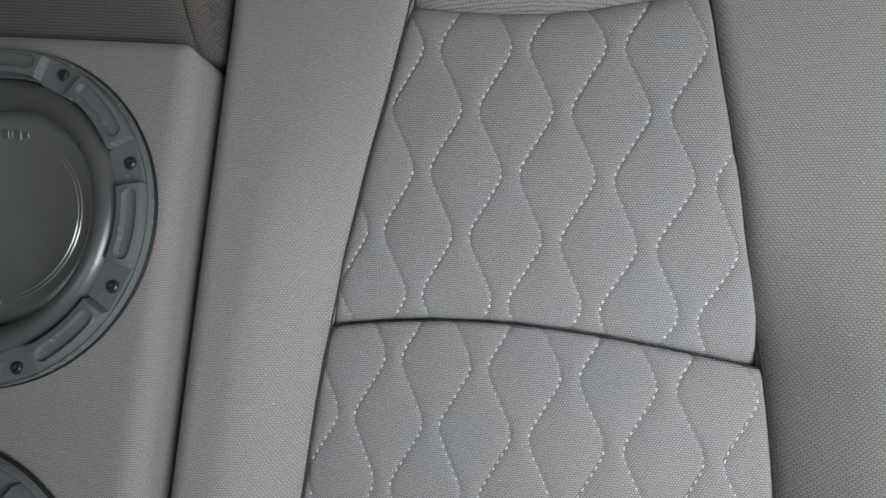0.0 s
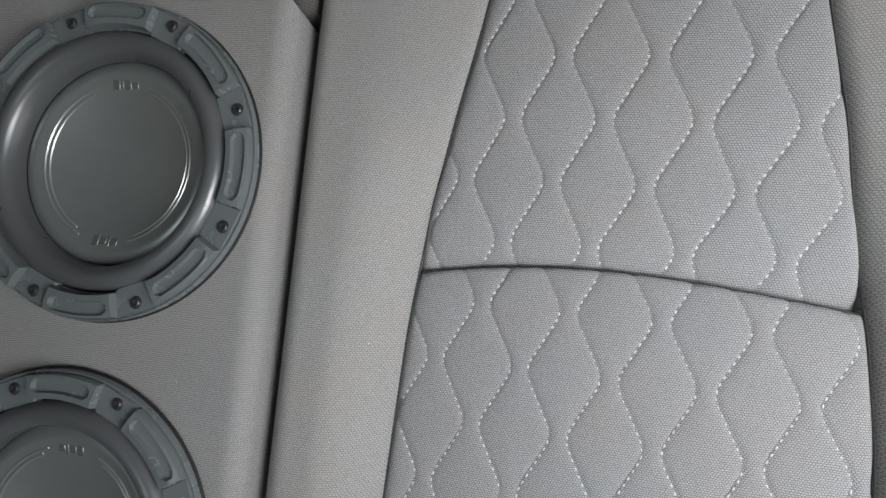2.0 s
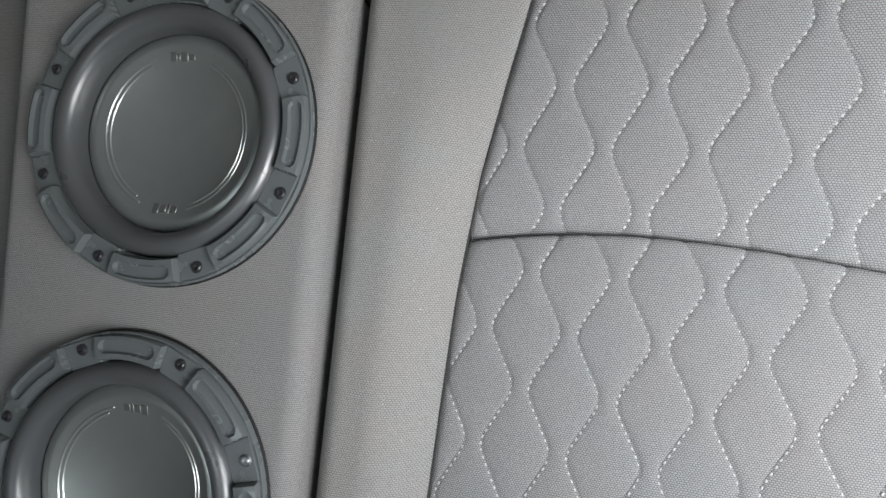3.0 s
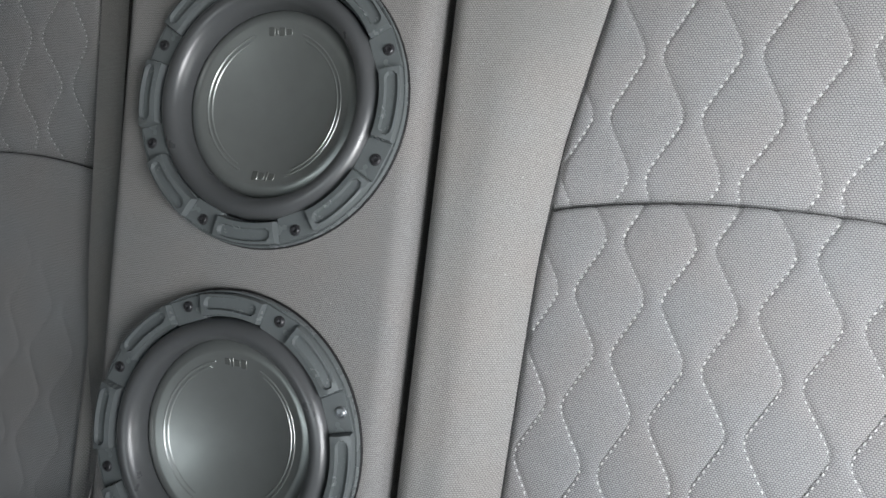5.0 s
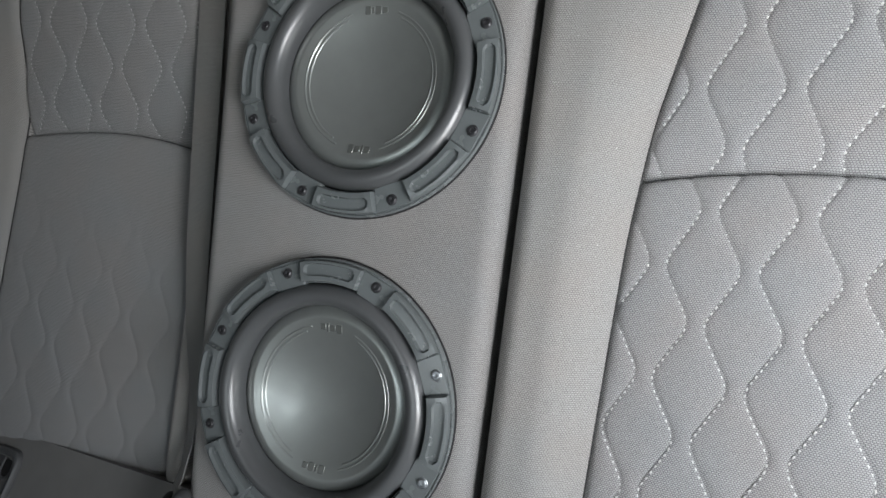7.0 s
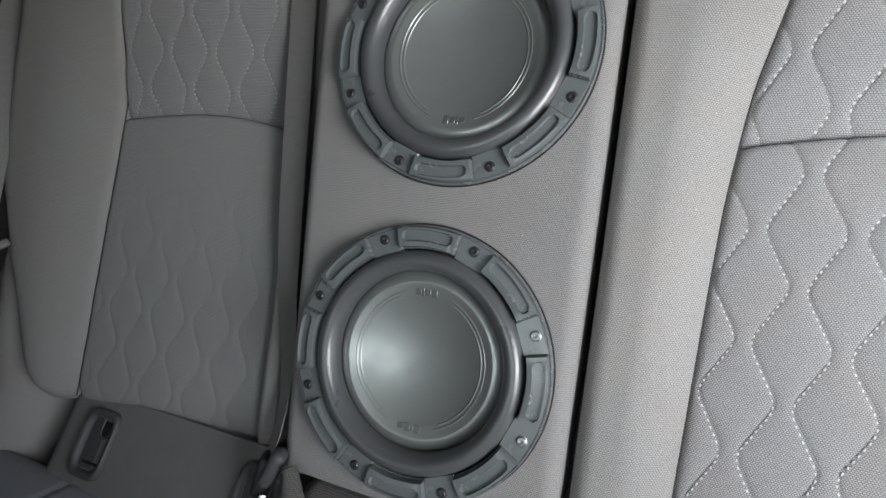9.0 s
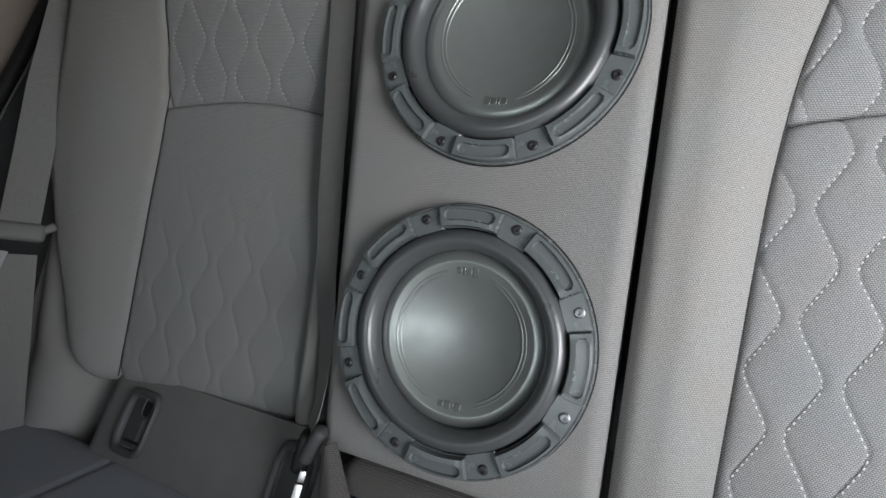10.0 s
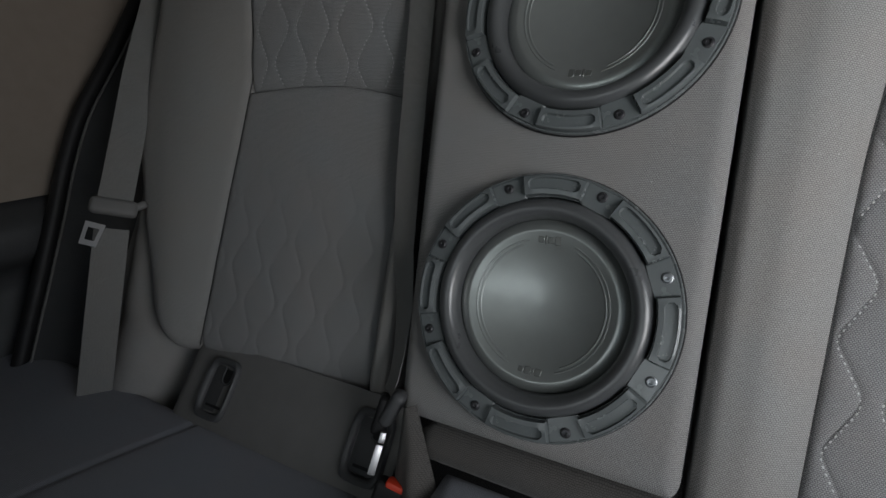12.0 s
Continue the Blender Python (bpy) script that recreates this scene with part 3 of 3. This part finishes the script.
def lower_panel():
    ob = thing("seat_base_panel", "dark grey plain panel with two latch pockets below the seat back", "seat panel", PANEL)
    us, vs = steps(0, 1, 60), steps(0, 1, 24)

    def place(u, v):
        x, y = -0.553 + 0.398 * u, -0.13 + 0.150 * v
        c = min(x + 0.553, 0.02)
        z = 0.0 - (0.012 * (1 - c / 0.02) ** 2) + 0.003 * math.sin(math.pi * u)
        return x, y, z
    part("board", link_mesh("board", *slab(us, vs, place, lambda a, b: (place(a, b)[0], place(a, b)[1], -0.05)), TRIM, angle=60), ob)

    # one latch pocket: raised rim, recessed flap with a finger notch and a slit
    n, rim_in, rim_out = 40, [], []

    def superbox(a, w, h, e=5.0):
        c, s = math.cos(a), math.sin(a)
        k = (abs(c) ** e + abs(s) ** e) ** (-1 / e)
        return c * k * w, s * k * h
    loops = [(0.0300, 0.0445, -0.002), (0.0295, 0.0440, 0.0042), (0.0278, 0.0415, 0.0058), (0.0235, 0.0365, 0.0050), (0.0215, 0.0345, 0.0020), (0.0210, 0.0340, -0.0100)]
    verts, faces = [], []
    for w, h, z in loops:
        verts += [(*superbox(2 * math.pi * i / n, w, h), z) for i in range(n)]
    for k in range(len(loops) - 1):
        for i in range(n):
            faces.append((k * n + i, k * n + (i + 1) % n, (k + 1) * n + (i + 1) % n, (k + 1) * n + i))
    rim = link_mesh("rim", verts, faces, DARKTRIM, angle=50)
    flap = link_mesh("flap", *rounded_box(0.041, 0.066, 0.004, 0.0012, 2), DARKTRIM)
    slit = link_mesh("slit", *rounded_box(0.032, 0.004, 0.002, 0.0006, 1), BLACK)
    notch_pts = [(-0.009, 0.016, 0), (-0.009, 0.002, 0), (-0.0065, -0.0045, 0), (0, -0.0075, 0), (0.0065, -0.0045, 0), (0.009, 0.002, 0), (0.009, 0.016, 0)]
    notch = link_mesh("finger_notch", *tube(notch_pts, 0.0018, 8), DARKTRIM)
    hole = link_mesh("latch_hole", *rounded_box(0.015, 0.020, 0.0015, 0.0007, 1), BLACK)
    for x in (-0.467, -0.197):
        pocket = part("latch_pocket", rim, ob, "moulded dark plastic latch pocket", Matrix.Translation((x, -0.043, 0.004)))
        part("flap", flap, pocket, m=Matrix.Translation((0, 0, -0.004)))
        part("finger_notch", notch, pocket, m=Matrix.Translation((0.008, 0.0155, -0.0014)))
        part("latch_hole", hole, pocket, m=Matrix.Translation((0.008, 0.020, -0.0018)))
        part("slit", slit, pocket, m=Matrix.Translation((0.002, -0.025, -0.0022)))


lower_panel()


# ---- belt and buckle beside the enclosure ----
def on_back(x, h, d):
    return BACK @ Vector((x, h, d))


def inner_belt():
    ob = thing("seat_belt", "grey woven belt hanging along the seat edge with its steel tongue", "seat belt")
    table = [(0.80, -0.242, -0.040, 0), (0.57, -0.225, -0.040, 0), (0.42, -0.213, -0.041, 2), (0.30, -0.203, -0.041, 6), (0.20, -0.191, -0.040, 16), (0.13, -0.174, -0.036, 28), (0.08, -0.168, -0.030, 38), (0.045, -0.164, -0.020, 44), (0.025, -0.163, -0.008, 46)]
    spine = []
    for i in range(len(table) - 1):
        for k in range(4):
            f = k / 4
            h, x, d, tw = [a + (b - a) * f for a, b in zip(table[i], table[i + 1])]
            across = BACK.to_3x3() @ Vector((math.cos(radians(tw)), 0.05, math.sin(radians(tw))))
            spine.append((on_back(x, h, d), across))
    part("webbing", link_mesh("webbing", *ribbon(spine, 0.037, 0.0016), WEBBING), ob)
    # the tongue
    part("tongue_grip", link_mesh("tongue_grip", *rounded_box(0.016, 0.046, 0.026, 0.006, 3), BLACK), ob, "black plastic tongue grip", BACK @ Matrix.Translation((-0.160, 0.008, 0.0)) @ pose(0, 0, 0, 0, 25, -10))
    blade = joined(moved(rounded_box(0.0085, 0.033, 0.0026, 0.0010, 2), Matrix.Translation((0, -0.010, 0))), moved(rounded_box(0.0070, 0.012, 0.0026, 0.0010, 2), Matrix.Translation((0.0005, 0.0145, 0))))
    part("tongue_blade", link_mesh("tongue_blade", *blade, CHROME), ob, "bright steel tongue blade", BACK @ Matrix.Translation((-0.1480, -0.026, 0.018)) @ pose(0, 0, 0, -15, 38, -12))
    part("tongue_slot", link_mesh("tongue_slot", *rounded_box(0.017, 0.046, 0.022, 0.0078, 4), DARKTRIM), ob, "rounded grey plastic end of the tongue", BACK @ Matrix.Translation((-0.1455, 0.020, 0.004)) @ pose(0, 0, 0, 0, 20, -24))

    # the slack webbing, bunched into a tapering fold
    def fold(u, v):
        w = 0.012 + 0.040 * min(1, v * 1.5) - 0.006 * v
        x = -0.124 + 0.024 * v + w * (u - 0.35)
        d = 0.010 + 0.016 * math.sin(math.pi * min(max(u, 0.0), 1.0)) * (0.4 + v) + 0.004 * math.sin(u * 9 + v * 3) * v
        return x, 0.026 - 0.125 * v + 0.006 * u, d
    v, f = slab(steps(0, 1, 24), steps(0, 1, 24), fold, lambda a, b: (fold(a, b)[0], fold(a, b)[1], fold(a, b)[2] - 0.006))
    # a darker cloth than on the hanging length of the same belt
    part("folded_webbing", link_mesh("folded_webbing", v, f, DIMCLOTH), ob, "dark folded webbing", BACK)
    return ob


inner_belt()


def buckle():
    ob = thing("belt_buckle", "black belt buckle with a red release button", "buckle", BACK @ Matrix.Translation((-0.128, -0.080, 0.018)) @ pose(0, 0, 0, 0, 15, -12))
    part("housing", link_mesh("housing", *rounded_box(0.034, 0.055, 0.022, 0.005, 3), BLACK), ob)
    part("button", link_mesh("button", *moved(rounded_box(0.022, 0.012, 0.016, 0.003, 2), Matrix.Translation((0.004, 0.026, 0.002))), RED), ob, "red release button")
    part("stalk", link_mesh("stalk", *moved(rounded_box(0.022, 0.07, 0.006, 0.002, 2), Matrix.Translation((-0.004, -0.055, 0))), BLACK), ob)


buckle()


# ---- the side of the cabin beyond the shaded seat ----
SEAL_LINE = [(0.345, 0.985), (0.295, 0.907), (0.218, 0.802), (0.135, 0.698), (0.087, 0.607), (0.057, 0.536), (-0.003, 0.408), (-0.080, 0.248), (-0.12, 0.16)]


def seal_y(z):
    return smooth_table(sorted((b, a) for a, b in SEAL_LINE), 0.03)(z)


def side_panels():
    """The cloth wing beside the seat back and the dark trim between it and the door seal."""
    def rim_point(z):
        h = (z - 0.38) / math.cos(LEAN_BACK)
        x = -LEFT.rim(min(max(h, -0.01), 0.8)) if h > 0.02 else -0.60
        p = on_back(x + 0.02, h, -0.105)
        return p

    us, vs = steps(0, 1, 30), steps(0.22, 1.05, 60)

    def wing(u, z):
        a = rim_point(z)
        b = Vector((-0.765 - 0.02 * (z - 0.3), seal_y(z) + 0.075 - 0.10 * max(0, 0.55 - z), z))
        p = a.lerp(b, u)
        bulge = 0.055 * math.sin(math.pi * min(u * 1.15, 1)) * min(1, max(0.35, (0.95 - z) * 2.2))
        return p.x + 0.2 * bulge, p.y - bulge, z
    ob = new("wall_left_wing", link_mesh("wall_left_wing", *slab(us, vs, wing, lambda u, z: (wing(u, z)[0], wing(u, z)[1] + 0.12, z)), WINGCLOTH, angle=60))
    tagged(ob, "grey cloth side wing beside the seat back", "side trim", kind="structure")

    def dark(u, z):
        a = Vector(wing(1, z)) + Vector((0.012, 0.006, 0))
        b = Vector((-0.905, seal_y(z) + 0.012, z))
        p = a.lerp(b, u)
        return p.x, p.y + 0.018 * math.sin(math.pi * u), z
    ob = new("wall_left_pillar", link_mesh("wall_left_pillar", *slab(us, vs, dark, lambda u, z: (dark(u, z)[0], dark(u, z)[1] + 0.10, z)), DARKTRIM, angle=60))
    tagged(ob, "dark moulded trim of the body pillar", "side trim", kind="structure")


side_panels()


def door():
    ob = thing("door_1", "closed car door with brownish upper trim and dark armrest", "door", kind="structure")
    zs = steps(0.16, 1.0, 40)
    seal = [(-0.905, seal_y(z), z) for z in zs]
    part("door_seal", link_mesh("door_seal", *tube(seal, 0.0125, 10), BLACK), ob, "black rubber door seal")
    lip = [(-0.892, seal_y(z) + 0.0125, z) for z in zs]
    part("seal_lip", link_mesh("seal_lip", *tube(lip, 0.0022, 6), TRIM), ob)
    us, vs = steps(0, 1, 20), steps(0.567, 1.05, 24)
    part("upper_trim", link_mesh("upper_trim", *slab(us, vs, lambda u, z: (-0.965 + 0.03 * (1.05 - z) ** 2, -0.75 + (seal_y(z) + 0.06 + 0.75) * u, z - 0.010 * u), lambda u, z: (-1.04, -0.75 + (seal_y(z) + 0.06 + 0.75) * u, z)), BROWN), ob, "brownish upper door trim")
    us, vs = steps(0, 1, 20), steps(0.10, 0.562, 40)

    def lower(u, z):
        y = -0.75 + (seal_y(z) + 0.05 + 0.75) * u
        arm = 0.050 * math.exp(-((z - 0.500) / 0.050) ** 4) * min(1, (1 - u) * 12 + 0.15) ** 0.5
        return -0.962 + arm - 0.03 * math.exp(-((z - 0.40) / 0.05) ** 2), y, z - 0.010 * u
    part("lower_trim", link_mesh("lower_trim", *slab(us, vs, lower, lambda u, z: (-1.04, lower(u, z)[1], z)), DARKTRIM, angle=60), ob, "dark lower door trim with armrest")


door()


def outer_belt():
    ob = thing("seat_belt", "grey woven shoulder belt with its tongue beside the door", "seat belt")
    face = Vector((0.80, -0.50, 0.25))

    def band(points, width):
        pts = [Vector(p) for p in points]
        spine = []
        for i in range(len(pts) - 1):
            for k in range(6):
                p = pts[i].lerp(pts[i + 1], k / 6)
                t = (pts[i + 1] - pts[i]).normalized()
                spine.append((p, t.cross(face)))
        spine.append((pts[-1], spine[-1][1]))
        return ribbon(spine, width, 0.0018)
    top = UPPER_BELT
    part("webbing", link_mesh("webbing", *band(top, 0.047), WEBBING), ob)
    part("lower_webbing", link_mesh("lower_webbing", *band(LOWER_BELT, 0.047), WEBBING), ob)
    t = (Vector(top[-2]) - Vector(top[-1])).normalized()
    a = t.cross(face).normalized()
    n = a.cross(t)
    m = Matrix((a, t, n)).transposed().to_4x4()
    m.translation = Vector(top[-1])
    if m.determinant() < 0:
        m = m @ Matrix.Diagonal((-1, 1, 1, 1))
    grip = joined(moved(rounded_box(0.064, 0.027, 0.017, 0.008, 4), Matrix.Translation((0, 0, 0.002))), moved(rounded_box(0.030, 0.012, 0.010, 0.004, 3), pose(0.030, 0.006, 0.001, 0, 0, 35)))
    part("tongue_grip", link_mesh("tongue_grip", *grip, TRIM), ob, "moulded plastic tongue grip", m)
    blade = [(-0.5, 0.0), (0.5, 0.0), (0.42, -1.0), (-0.42, -1.0)]
    loops = []
    for k, z in ((1.0, 0.001), (1.0, -0.001), (0.55, -0.001), (0.55, 0.001)):
        loops += [((x * 0.026 * (k if k == 1 else 0.58)), -0.018 + (y + 0.5) * 0.036 * k, z) for x, y in blade]
    faces = []
    for k in range(4):
        for i in range(4):
            faces.append((k * 4 + i, k * 4 + (i + 1) % 4, ((k + 1) % 4) * 4 + (i + 1) % 4, ((k + 1) % 4) * 4 + i))
    part("tongue_blade", link_mesh("tongue_blade", loops, faces, CHROME, smooth=False), ob, "bright steel tongue with a square hole", m @ pose(BLADE_X, -0.030, 0.006, 0, 0, -8))


UPPER_BELT = [(-0.792, 0.315, 1.004), (-0.76, 0.235, 0.884), (-0.728, 0.155, 0.764), (-0.699, 0.095, 0.665), (-0.669, 0.035, 0.572)]
LOWER_BELT = [(-0.68, 0.03, 0.538), (-0.681, -0.015, 0.406), (-0.685, -0.055, 0.282)]
BLADE_X = -0.018
outer_belt()
